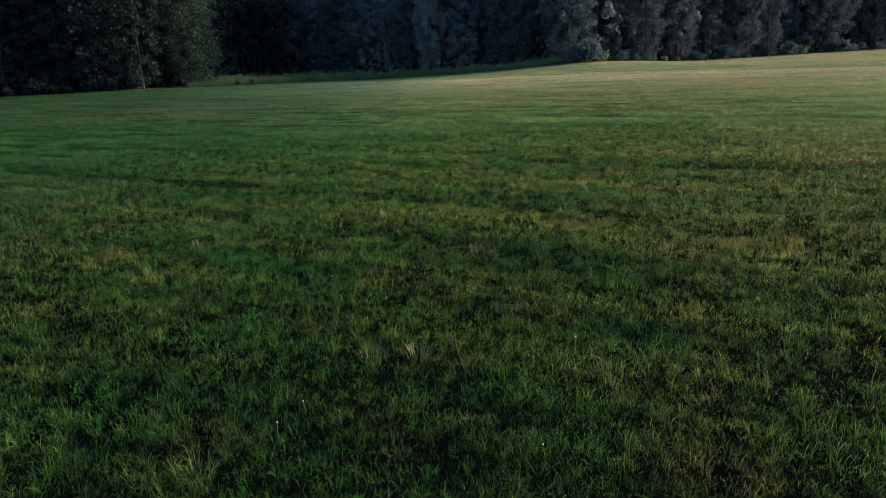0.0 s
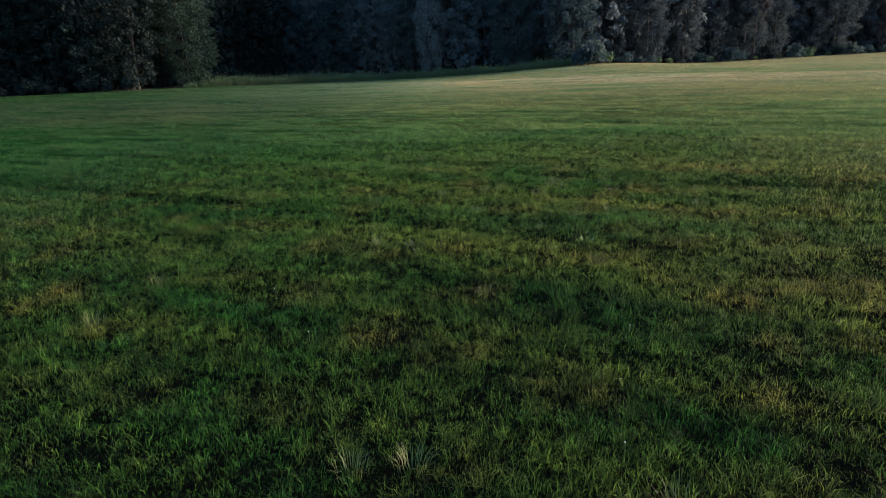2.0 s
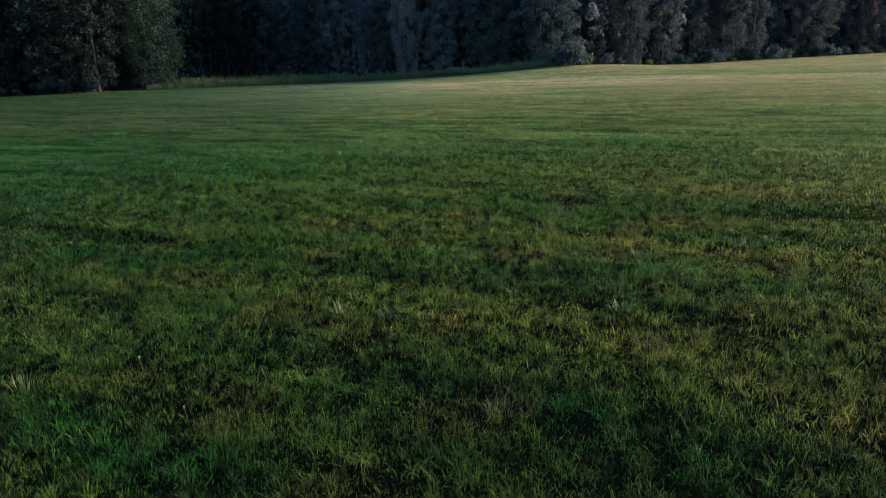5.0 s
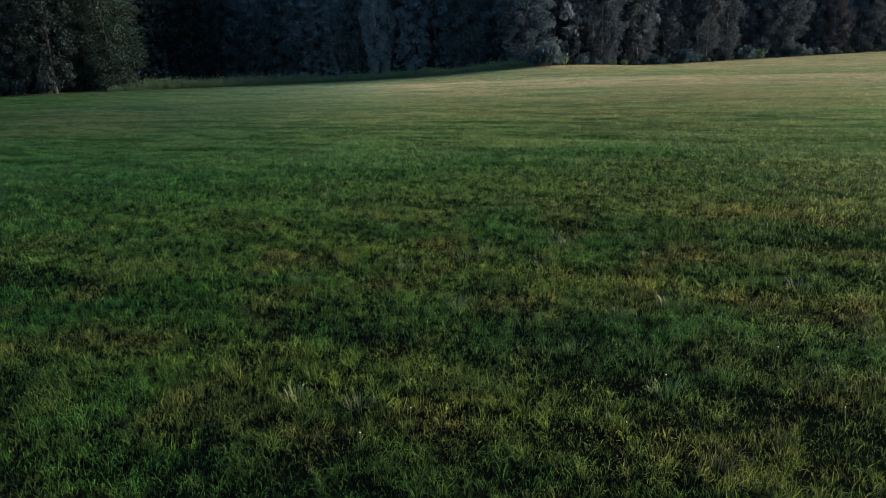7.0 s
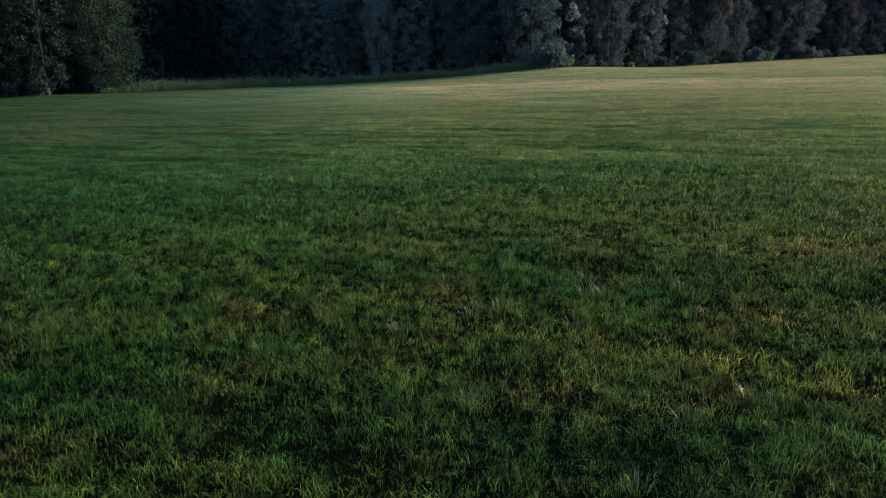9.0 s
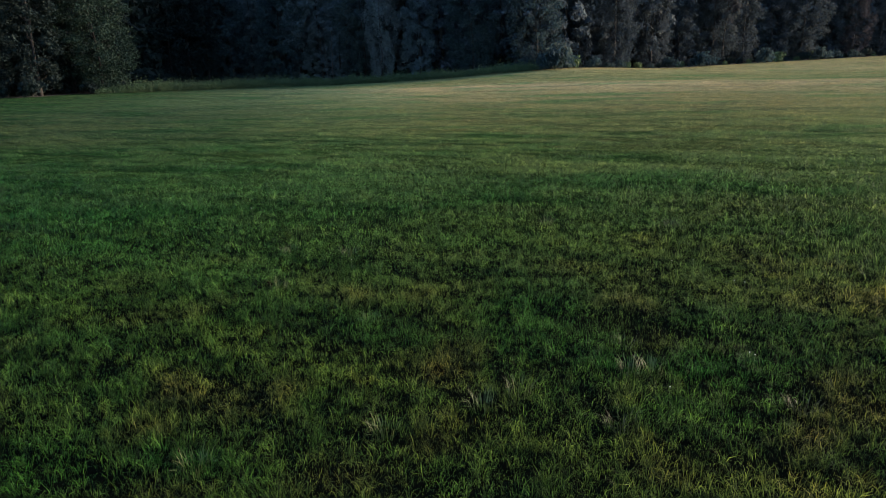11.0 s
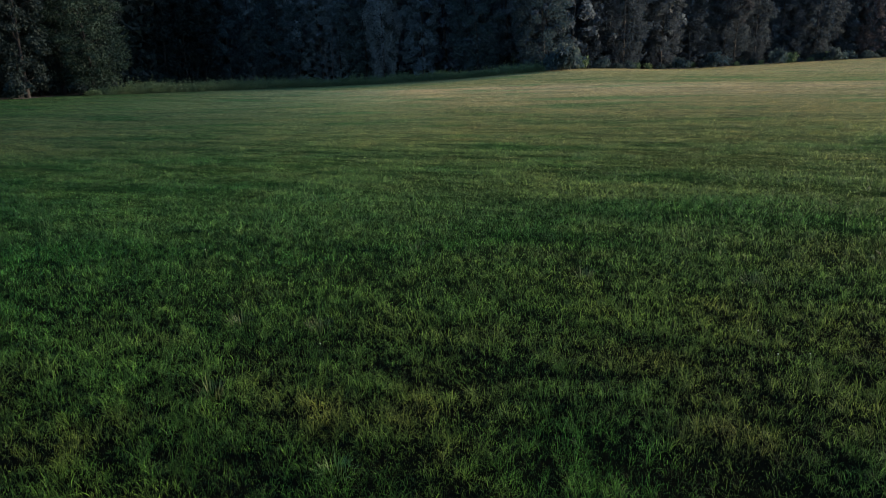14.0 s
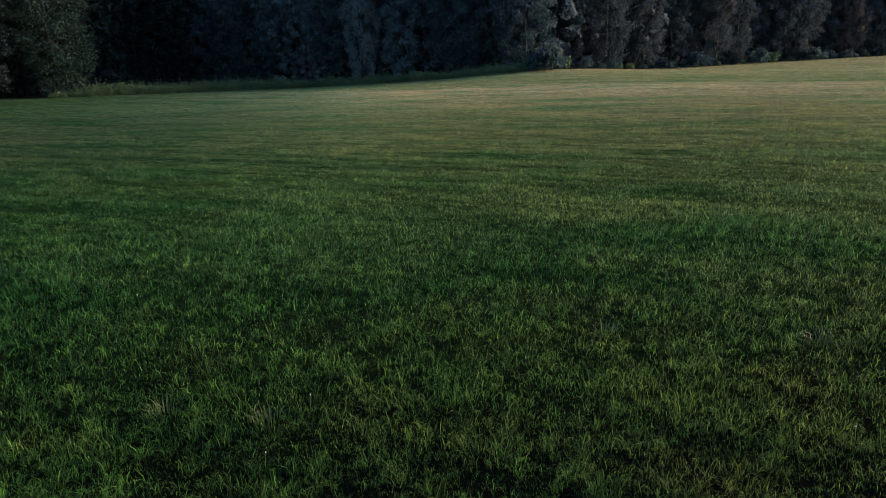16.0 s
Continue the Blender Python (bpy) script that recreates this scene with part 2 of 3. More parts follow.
def bark_material(name, a, b):
    m, n, l, p, out = shader(name)
    t = textured(n, l, 3.0, 6.0, (1, 1, 0.2), rough=0.7)
    l.new(ramp(n, l, t, [(0.3, a), (0.7, b)]), p.inputs["Base Color"])
    p.inputs["Roughness"].default_value = 0.9
    bp = n.new("ShaderNodeBump")
    bp.inputs["Distance"].default_value = 0.05
    l.new(t, bp.inputs["Height"]), l.new(bp.outputs[0], p.inputs["Normal"])
    return m


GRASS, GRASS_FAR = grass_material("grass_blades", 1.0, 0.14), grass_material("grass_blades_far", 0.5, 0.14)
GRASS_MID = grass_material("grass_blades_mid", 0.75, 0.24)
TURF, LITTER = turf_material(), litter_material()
LEAF = leaf_material("leaves_green", (0.032, 0.058, 0.064), (0.047, 0.076, 0.080), (0.059, 0.086, 0.082), 0.45)
# haze is painted into these two leaf colours: paler and bluer than real foliage
LEAF_HAZE_BLUE = leaf_material("leaves_blue_haze", (0.100, 0.150, 0.172), (0.140, 0.188, 0.206), (0.15, 0.19, 0.195), 0.45, 0.35)
LEAF_HAZE = leaf_material("leaves_haze", (0.072, 0.100, 0.123), (0.095, 0.125, 0.148), (0.108, 0.135, 0.154), 0.5, 0.3)
LEAF_SILVER = leaf_material("leaves_silvery", (0.100, 0.135, 0.148), (0.150, 0.185, 0.198), (0.22, 0.24, 0.245), 0.45, 0.2)
LEAF_WARM = leaf_material("leaves_turning", (0.050, 0.054, 0.064), (0.068, 0.067, 0.075), (0.086, 0.078, 0.082), 0.4)
# near black: the shade in the left wood and brush is in this colour
LEAF_SHADE = leaf_material("leaves_in_shade", (0.010, 0.020, 0.021), (0.016, 0.029, 0.028), (0.024, 0.036, 0.032), 0.3, 0.5)
LEAF_GREY = leaf_material("leaves_greyish", (0.034, 0.049, 0.064), (0.042, 0.060, 0.074), (0.050, 0.064, 0.076), 0.55, 0.3)
LEAF_PALE = leaf_material("leaves_pale", (0.035, 0.051, 0.063), (0.048, 0.065, 0.075), (0.065, 0.077, 0.083), 0.5, 0.3)
LEAF_CORNER = leaf_material("leaves_olive", (0.015, 0.034, 0.026), (0.025, 0.048, 0.036), (0.038, 0.056, 0.040), 0.30, 0.0)
WEED = leaf_material("weed_leaves", (0.054, 0.104, 0.050), (0.122, 0.172, 0.081), (0.20, 0.21, 0.122))
# the next two barks are darkened: shade under the crowns is in their colour
BARK = bark_material("bark", (0.010, 0.009, 0.008), (0.026, 0.024, 0.021))
BARK_DARK = bark_material("bark_shade", (0.006, 0.006, 0.006), (0.015, 0.014, 0.013))
BARK_PALE = bark_material("bark_pale", (0.05, 0.046, 0.044), (0.11, 0.10, 0.094))


# ---- numeric helpers ----
def smooth(v):
    v = np.clip(v, 0.0, 1.0)
    return v * v * (3 - 2 * v)


LATTICE = np.random.RandomState(7).rand(256, 256)


def rough_field(x, y, size, seed=0):
    """Smooth noise 0..1 with features about size metres wide."""
    u, v = x / size + seed * 17.3, y / size + seed * 9.7
    i, j = np.floor(u).astype(int), np.floor(v).astype(int)
    a, b = smooth(u - i), smooth(v - j)
    k = lambda p, q: LATTICE[p % 256, q % 256]
    return (k(i, j) * (1 - a) + k(i + 1, j) * a) * (1 - b) + (k(i, j + 1) * (1 - a) + k(i + 1, j + 1) * a) * b


def along_rows(x, y):
    c, s = math.cos(radians(ROW_TURN)), math.sin(radians(ROW_TURN))
    return c * x - s * y, s * x + c * y


RUTS = ((5.9, -19, -7, 0.34), (16.7, -34, -2, 0.42), (24.7, -13, 1, 0.50), (23.4, -46, -26, 0.50), (34.8, -42, -27, 0.50), (38.0, -54, -32, 0.55),
        (41.7, -18, -5, 0.50), (44.7, -41, -23, 0.60), (48.3, -28, -10, 0.60))


def rut(x, y):
    """0..1: how deep a spot lies in an old wheel track, broken along its length."""
    u, v = along_rows(x, y)
    r = np.zeros_like(u)
    for v0, lo, hi, w in RUTS:
        drift = 0.9 * (rough_field(u, v * 0, 6.0, 14) - 0.5)
        ends = smooth((u - lo) / 2.5) * smooth((hi - u) / 2.5)
        r = np.maximum(r, np.exp(-((v - v0 - drift) / (1.35 * w)) ** 2) * ends * (0.2 + 0.8 * rough_field(u, v, 1.3, 15)))
    return r


def lie(x, y):
    """Height of the ground."""
    x, y = np.asarray(x, float), np.asarray(y, float)
    z = 1.1 * smooth((y - 50) / 75) * smooth((-x - 5) / 55)
    z = z + 1.4 * np.exp(-((x - 33) / 20) ** 2 - ((y - 146) / 30) ** 2)
    u, v = along_rows(x, y)
    near = 1 - smooth((y - 90) / 60)
    return z - 0.05 * rut(x, y) + near * (0.05 * (rough_field(u / 6, v, 1.6, 3) - 0.5) + 0.12 * (rough_field(u / 3, v, 7.0, 4) - 0.5))


def mesh_from(name, verts, sizes, loops, materials, index=None, smooth_faces=False):
    """A mesh from arrays: vertices, the corner count of each face and the corners."""
    me = bpy.data.meshes.new(name)
    me.vertices.add(len(verts))
    me.vertices.foreach_set("co", np.asarray(verts, np.float32).ravel())
    me.loops.add(len(loops))
    me.loops.foreach_set("vertex_index", np.asarray(loops, np.int32))
    me.polygons.add(len(sizes))
    starts = np.concatenate(([0], np.cumsum(sizes)[:-1])).astype(np.int32)
    me.polygons.foreach_set("loop_start", starts)
    for m in materials:
        me.materials.append(m)
    if index is not None:
        me.polygons.foreach_set("material_index", np.asarray(index, np.int32))
    if smooth_faces:
        me.polygons.foreach_set("use_smooth", np.ones(len(sizes), bool))
    me.update(calc_edges=True)
    return me


# ---- the edge of the wood, from far left to far right ----
EDGE = [(-200, 108), (-130, 110), (-100, 113), (-74, 118), (-52, 122), (-44, 134), (-43, 160), (-30, 167), (-11, 166), (0, 160),
        (14, 153), (28, 146), (34, 147), (50, 157), (65, 166), (79, 174), (95, 181), (112, 188), (140, 197), (240, 215)]
EDGE_X, EDGE_Y = np.array(EDGE, float).T


def wood_line(x):
    return np.interp(x, EDGE_X, EDGE_Y)


# ---- ground: one sheet out to the horizon ----
def ground_sheet():
    def steps(lo, hi, a, b, fine):
        core = np.arange(a, b + fine, fine)
        out = [core[-1]]
        d = fine
        while out[-1] < hi:
            d *= 1.25
            out.append(out[-1] + d)
        inn = [core[0]]
        d = fine
        while inn[-1] > lo:
            d *= 1.25
            inn.append(inn[-1] - d)
        return np.concatenate((inn[:0:-1], core, out[1:]))
    xs, ys = steps(-2500, 2500, -30, 34, 0.5), steps(-2500, 2500, 0, 70, 0.5)
    xs = np.unique(np.concatenate((xs, np.arange(-150, 170, 4.0))))
    ys = np.unique(np.concatenate((ys, np.arange(70, 220, 4.0))))
    X, Y = np.meshgrid(xs, ys)
    v = np.stack((X, Y, lie(X, Y)), -1).reshape(-1, 3)
    nx, ny = len(xs), len(ys)
    i = (np.arange(ny - 1)[:, None] * nx + np.arange(nx - 1)[None]).ravel()
    f = np.stack((i, i + 1, i + nx + 1, i + nx), -1)
    mid = v[f].mean(1)
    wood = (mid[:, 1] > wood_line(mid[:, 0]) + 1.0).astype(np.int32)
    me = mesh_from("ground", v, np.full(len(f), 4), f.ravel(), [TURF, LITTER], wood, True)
    return tagged(new("ground", me), "green hay field turf running to dark woodland litter", "ground", kind="structure")


ground_sheet()


# ---- grass: single blades close by, broader tufts farther off ----
def nearest_view(x, y):
    """How near the walk comes to a spot of the field, in metres; large for spots that it leaves aside."""
    side = np.where(x > 0, (np.abs(x) - 2.5) / 0.80, (np.abs(x) - 2.5) / 0.72)
    d = np.maximum(np.maximum(5.5, side), y - 23.5)
    about = np.hypot(np.maximum(np.abs(x) - 6, 0), np.maximum(5 - y, 0))
    return np.where(d > y + 1.0, np.where(about < 11, 20 + about, 130.0), d)


def humps(u, v, x, y):
    """Fine clumps of the sward."""
    return smooth(0.5 + 2.1 * (0.17 * rough_field(u / 1.8, v, 0.8, 8) + 0.25 * rough_field(x, y, 0.30, 10) + 0.58 * rough_field(x, y, 0.12, 13) - 0.5))


def lumps(u, v):
    """Coarser clumps drawn out along the mowing rows."""
    return smooth(0.5 + 2.6 * (0.4 * rough_field(u / 2.2, v, 0.35, 8) + 0.6 * rough_field(u / 2.5, v, 0.9, 16) - 0.5))


def grass_blades():
    rs = np.random.RandomState(11)
    cell = 1.0
    gx, gy = np.meshgrid(np.arange(-125, 150, cell), np.arange(-9, 215, cell))
    gx, gy = gx.ravel() + 0.5, gy.ravel() + 0.5
    keep = gy < wood_line(gx) - 1.5
    gx, gy = gx[keep], gy[keep]
    d = nearest_view(gx, gy)
    rho = 2150 * (6 / np.maximum(d, 6)) ** 1.64 * (1 + 1.2 * smooth((d - 9) / 12))
    n = rs.poisson(rho * cell * cell)
    x = np.repeat(gx, n) + (rs.rand(n.sum()) - 0.5) * cell
    y = np.repeat(gy, n) + (rs.rand(n.sum()) - 0.5) * cell
    d = np.repeat(d, n)
    u, v = along_rows(x, y)
    blend = smooth((d - 12) / 18)
    hump = humps(u, v, x, y) * (1 - blend) + lumps(u, v) * blend
    worn = rut(x, y)
    keep = rs.rand(len(x)) < (0.24 + 0.71 * hump) * (1 - 0.62 * worn)
    x, y, d = x[keep], y[keep], d[keep]
    k = len(x)
    # a third of the blades gather into tufts
    tuft = rs.rand(k) < 0.35
    tx, ty = np.round(x / 0.17 + 0.4 * rough_field(x, y, 0.4, 5)) * 0.17, np.round(y / 0.17 + 0.4 * rough_field(x, y, 0.4, 6)) * 0.17
    jx, jy = rough_field(tx * 91.7, ty * 57.3, 1.0, 1) - 0.5, rough_field(tx * 33.1, ty * 77.9, 1.0, 2) - 0.5
    cx, cy = tx + 0.16 * jx, ty + 0.16 * jy
    ang = rs.rand(k) * 2 * np.pi
    x = np.where(tuft, cx + 0.025 * np.cos(ang), x)
    y = np.where(tuft, cy + 0.025 * np.sin(ang), y)
    u, v = along_rows(x, y)
    blend = smooth((d - 12) / 18)
    hump = humps(u, v, x, y) * (1 - blend) + lumps(u, v) * blend
    tall = 0.75 * hump + 0.25 * rough_field(x, y, 0.2, 9)
    length = (1 - 0.35 * rut(x, y)) * (0.055 + 0.150 * tall) * (1 - 0.2 * smooth((d - 12) / 14)) * (0.65 + 0.85 * rs.rand(k)) * np.where(tuft, 1.2, 1.0)
    stalk = rs.rand(k) < 0.02
    length = np.where(stalk, length * 1.5, length)
    width = 0.0039 * np.where(stalk, 0.7, 1.0) * (0.6 + 0.8 * rs.rand(k)) * (np.clip(d, 6, 20) / 6) ** 0.95 * (np.maximum(d, 20) / 20) ** 0.78
    lean_dir = np.where(tuft, ang, rs.rand(k) * 2 * np.pi)
    lean = np.clip(0.10 + 0.65 * rs.rand(k) + 0.55 * rs.rand(k) ** 2 + 0.25 * smooth((d - 40) / 25), 0, 1.35)
    face = rs.rand(k) * 2 * np.pi
    sx, sy = np.cos(face), np.sin(face)
    lx, ly = np.cos(lean_dir), np.sin(lean_dir)
    z = lie(x, y) - 0.01
    root = np.stack((x, y, z), -1)
    side = np.stack((sx, sy, 0 * sx), -1)
    out = np.stack((lx, ly, 0 * lx), -1)
    up = np.array((0, 0, 1.0))
    mid = root + length[:, None] * (0.45 * np.cos(lean * 0.6)[:, None] * up + 0.45 * np.sin(lean * 0.6)[:, None] * out)
    tip = mid + length[:, None] * (0.55 * np.cos(lean * 1.8)[:, None] * up + 0.55 * np.sin(lean * 1.8)[:, None] * out)
    w = width[:, None] * side
    fine, far = d < 10 + 6 * rs.rand(k), d > 31 + 26 * (rs.rand(k) - 0.5)
    mid_way = ~fine & ~far
    a = np.stack((root, mid + 0.5 * w, tip, mid - 0.5 * w), 1)[fine].reshape(-1, 3)
    na = int(fine.sum())
    fa = (np.arange(na)[:, None] * 4 + np.array([0, 1, 3, 1, 2, 3])).ravel()
    single = np.stack((root - 0.5 * w, root + 0.5 * w, tip), 1)
    b = single[mid_way].reshape(-1, 3)
    me = mesh_from("grass", np.concatenate((a, b)), np.full(2 * na + len(b) // 3, 3), np.concatenate((fa, np.arange(len(b)) + len(a))), [GRASS, GRASS_MID], np.concatenate((np.zeros(2 * na), np.ones(len(b) // 3))))
    c = single[far].reshape(-1, 3)
    fm = mesh_from("far_grass", c, np.full(len(c) // 3, 3), np.arange(len(c)), [GRASS_FAR])
    tagged(new("far_grass", fm), "mown hay grass, straw-tinted, toward the woodland edge", "grass", kind="stuff")
    return tagged(new("grass", me), "dusky green meadow grass with yellowed patches in rows", "grass", kind="stuff")


# ---- trees ----
def tube(points, radii, sides=6):
    """Vertices and quads of a bent, tapering tube."""
    vs, fs = [], []
    for (p, r) in zip(points, radii):
        for s in range(sides):
            a = 2 * math.pi * s / sides
            vs.append((p[0] + r * math.cos(a), p[1] + r * math.sin(a), p[2]))
    for k in range(len(points) - 1):
        for s in range(sides):
            t = (s + 1) % sides
            fs.append((k * sides + s, k * sides + t, (k + 1) * sides + t, (k + 1) * sides + s))
    return vs, fs


def sprays(rs, centre, radius, count, size, droop=0.0):
    """Leaf sprays round a cluster's centre: small three-cornered pieces, mostly on its outside."""
    dirs = rs.normal(size=(count, 3))
    dirs /= np.linalg.norm(dirs, axis=1)[:, None]
    rad = (0.15 + 0.85 * rs.rand(count) ** 0.6)[:, None]
    p = np.asarray(centre) + dirs * rad * np.asarray(radius)
    p[:, 2] -= droop * np.linalg.norm(dirs[:, :2], axis=1) * radius[0]
    nrm = dirs * 0.45 + np.array((0, 0, 0.3)) + rs.normal(size=(count, 3)) * 0.8
    nrm /= np.linalg.norm(nrm, axis=1)[:, None]
    t = np.cross(nrm, rs.normal(size=(count, 3)))
    t /= np.linalg.norm(t, axis=1)[:, None]
    b = np.cross(nrm, t)
    s = (size * (0.6 + 0.8 * rs.rand(count)))[:, None]
    k1, k2 = rs.rand(count, 1) - 0.5, rs.rand(count, 1) - 0.5
    q = np.stack((p - t * s * 0.5 + b * s * k1, p + b * s * 0.5 + t * s * k2, p + t * s * 0.6 - b * s * 0.35), 1)
    return q.reshape(-1, 3)


def make_tree(rs, name, height, spread, foot, clusters, per, size, leaf, bark, group, label, flat=0.62, lean=0.0):
    """A broadleaf: tapered trunk, limbs reaching to clusters of leaf sprays. spread: widest radius; foot: height at which leaves begin."""
    root = new(name)
    top = height * 0.93
    r0 = 0.013 * height
    bend = lambda z: (lean * z / height + 0.25 * math.sin(z * 0.31 + lean * 9), 0.25 * math.sin(z * 0.23 + 1.0))
    zs = np.linspace(-0.25, top, 9)
    V, F = tube([(*bend(z), z) for z in zs], [r0 * (1.25 if i == 0 else 1) * (1 - 0.86 * i / 8) for i in range(9)], 7)
    V, F = list(V), list(F)
    leaves = []
    for c in range(clusters):
        f = (c + rs.rand()) / clusters
        z = foot + (height - foot) * f
        prof = (0.60 + 0.40 * math.sin(min(f / 0.45, 1.0) * math.pi / 2)) if f < 0.45 else math.sqrt(max(0.05, 1 - ((f - 0.45) / 0.58) ** 2))
        az = c * 2.39996 + rs.rand() * 0.9
        reach = spread * prof * (0.5 + 0.6 * rs.rand() ** 0.6)
        rad = (0.20 + 0.24 * rs.rand() ** 1.5) * spread * (0.6 + 0.4 * prof)
        bx, by = bend(min(z, top))
        reach = max(0.2, reach - rad * 0.6)
        centre = (bx + reach * math.cos(az), by + reach * math.sin(az), z)
        high = z > 18.0
        leaves.append(sprays(rs, centre, (rad, rad, rad * flat), per // 5 if high else per, size * 2.0 if high else size, 0.15))
        if c % 2 == 0:
            zb = max(0.8, z - reach * 0.55)
            zb = min(zb, top * 0.97)
            b0 = (*bend(zb), zb)
            mid = [(b0[k] * 0.5 + centre[k] * 0.5) for k in range(3)]
            mid[2] -= 0.12 * reach
            rr = r0 * 0.34 * (1 - 0.6 * f)
            v, q = tube([b0, mid, centre], [rr, rr * 0.6, 0.02], 4)
            o = len(V)
            V += v
            F += [tuple(o + i for i in t) for t in q]
    me = mesh_from("trunk", np.array(V), np.full(len(F), 4), np.array(F).ravel(), [bark], None, True)
    tr = new("trunk", me)
    tr.parent = root
    L = np.concatenate(leaves)
    crown = new("crown", mesh_from("crown", L, np.full(len(L) // 3, 3), np.arange(len(L)), [leaf]))
    crown.parent = root
    return tagged(root, label, "tree", group)


# trees of the front row that stand out: place, height, spread, foot of the crown, kind of leaf, clusters' flatness
FRONT = [
    (-0.9, 161.5, 22, 4.0, 0.8, "silver", 1.5), (7.2, 161.5, 23, 3.8, 0.8, "dark", 0.7), (17.2, 155.5, 21, 5.9, 0.6, "green", 0.7),
    (29.0, 150.5, 23, 6.2, 0.5, "green", 0.75), (39.8, 158.0, 22, 3.6, 1.2, "grey", 0.7), (47.8, 160.0, 22, 4.9, 0.7, "grey", 0.8),
    (58.4, 166.5, 23, 4.6, 0.6, "grey", 0.7), (67.5, 173.5, 24, 4.4, 0.9, "grey", 0.7), (77.2, 177.0, 22, 6.0, 0.5, "pale", 0.7),
    (86.7, 181.0, 23, 3.7, 0.5, "pale", 1.2), (97.9, 189.0, 24, 5.2, 1.0, "grey", 0.7), (107.6, 190.5, 22, 6.0, 0.6, "pale", 0.7),
    (118.7, 197.0, 23, 4.6, 0.9, "grey", 0.7), (125.6, 196.5, 22, 4.6, 0.6, "warm", 0.8), (136.0, 200.0, 23, 5.6, 0.6, "grey", 0.7),
    (146.0, 202.5, 22, 5.6, 0.7, "pale", 0.7), (79.5, 176.0, 20, 2.6, 9.5, "warm", 0.8)]


def plant_wood():
    rs = np.random.RandomState(21)
    edge, inside = "trees along the wood's edge", "trees inside the wood"
    looks = {"grey": (LEAF_GREY, "tall greyish green broadleaf tree at the field's edge"), "dark": (LEAF_HAZE_BLUE, "tall dark blue-green broadleaf tree at the field's edge"),
             "green": (LEAF, "broad dark green broadleaf tree at the field's edge"), "silver": (LEAF_SILVER, "drooping broadleaf tree with silvery grey leaves at the wood's edge"), "pale": (LEAF_PALE, "broadleaf tree with pale olive leaves at the field's edge"),
             "warm": (LEAF_WARM, "tall broadleaf tree with yellowing brown leaves at the wood's edge")}
    for x, y, h, sp, foot, kind, flat in FRONT:
        leaf, label = looks[kind]
        t = make_tree(rs, "broadleaf_tree", h, sp, foot, int(40 + 9 * sp), int(120 + 11 * sp), 0.30, leaf, BARK, edge, label, flat)
        t.matrix_world = pose(x, y, float(lie(x, y)), 0, 0, rs.rand() * 360)
    kinds = [make_tree(rs, "broadleaf_tree", h, s, f, c, per, size, leaf, BARK_DARK, edge, "tall dark green broadleaf tree at the field's edge") for h, s, f, c, per, size, leaf in (
        (24, 3.8, 0.6, 70, 140, 0.36, LEAF_HAZE_BLUE), (20, 5.4, 0.9, 78, 150, 0.38, LEAF), (25, 3.4, 0.7, 70, 130, 0.36, LEAF_HAZE_BLUE), (24, 4.6, 0.7, 84, 115, 0.37, LEAF_SHADE))]
    inner = [make_tree(rs, "broadleaf_tree", h, s, f, c, per, size, LEAF_HAZE_BLUE, BARK, inside, "dark broadleaf tree deep in the shaded wood") for h, s, f, c, per, size in (
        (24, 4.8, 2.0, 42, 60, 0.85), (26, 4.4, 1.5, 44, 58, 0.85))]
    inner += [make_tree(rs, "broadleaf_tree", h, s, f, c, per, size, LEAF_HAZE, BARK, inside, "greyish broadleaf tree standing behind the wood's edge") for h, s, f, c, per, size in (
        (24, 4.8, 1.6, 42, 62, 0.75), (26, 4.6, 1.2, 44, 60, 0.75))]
    used = set()

    def put(src, x, y, turn, sc):
        m = pose(x, y, float(lie(x, y)), 0, 0, turn)
        if src.name not in used:
            used.add(src.name)
            src.matrix_world = m
            ob = src
        else:
            ob = copy_thing(src, m)
        ob.scale = (sc, sc, sc)
        return ob

    # the rest of the front row, stepping along the edge
    seg = np.hypot(np.diff(EDGE_X), np.diff(EDGE_Y))
    run = np.concatenate(([0], np.cumsum(seg)))
    s = 90.0
    while s < run[-1] - 85:
        x, y = np.interp(s, run, EDGE_X), np.interp(s, run, EDGE_Y)
        if x > -4:
            break
        j = rs.rand(4)
        if not (-50 < x < -42.5 and y < 156):
            put(kinds[int(j[0] * 3) if x > -35 else 3], x + (j[1] - 0.5) * 1.5, y + 2.5 + j[2] * 2.5, j[3] * 360, 0.85 + 0.3 * j[1])
        s += 3.8 + 1.8 * j[2]
    for back, gap, start in ((9, 4.6, 80.0), (16, 6.0, 82.0)):
        s = start
        while s < run[-1] - 85:
            x, y = np.interp(s, run, EDGE_X), np.interp(s, run, EDGE_Y)
            j = rs.rand(4)
            if -47 < x < -42 and y < 158:
                s += 3
                continue
            put(kinds[3] if x < -37 else inner[int(j[0] * 2) + (2 if x > 10 else 0)], x + (j[1] - 0.5) * 3, y + back + (j[2] - 0.5) * 3, j[3] * 360, 0.9 + 0.25 * j[1])
            s += gap * (0.8 + 0.4 * j[2])
    big = make_tree(rs, "broadleaf_tree", 21, 6.5, 1.0, 136, 200, 0.29, LEAF_CORNER, BARK_DARK, edge, "broad leafy tree bulging out from the wood's corner", 0.55)
    put(big, -46.2, 132.5, 0, 1.0)
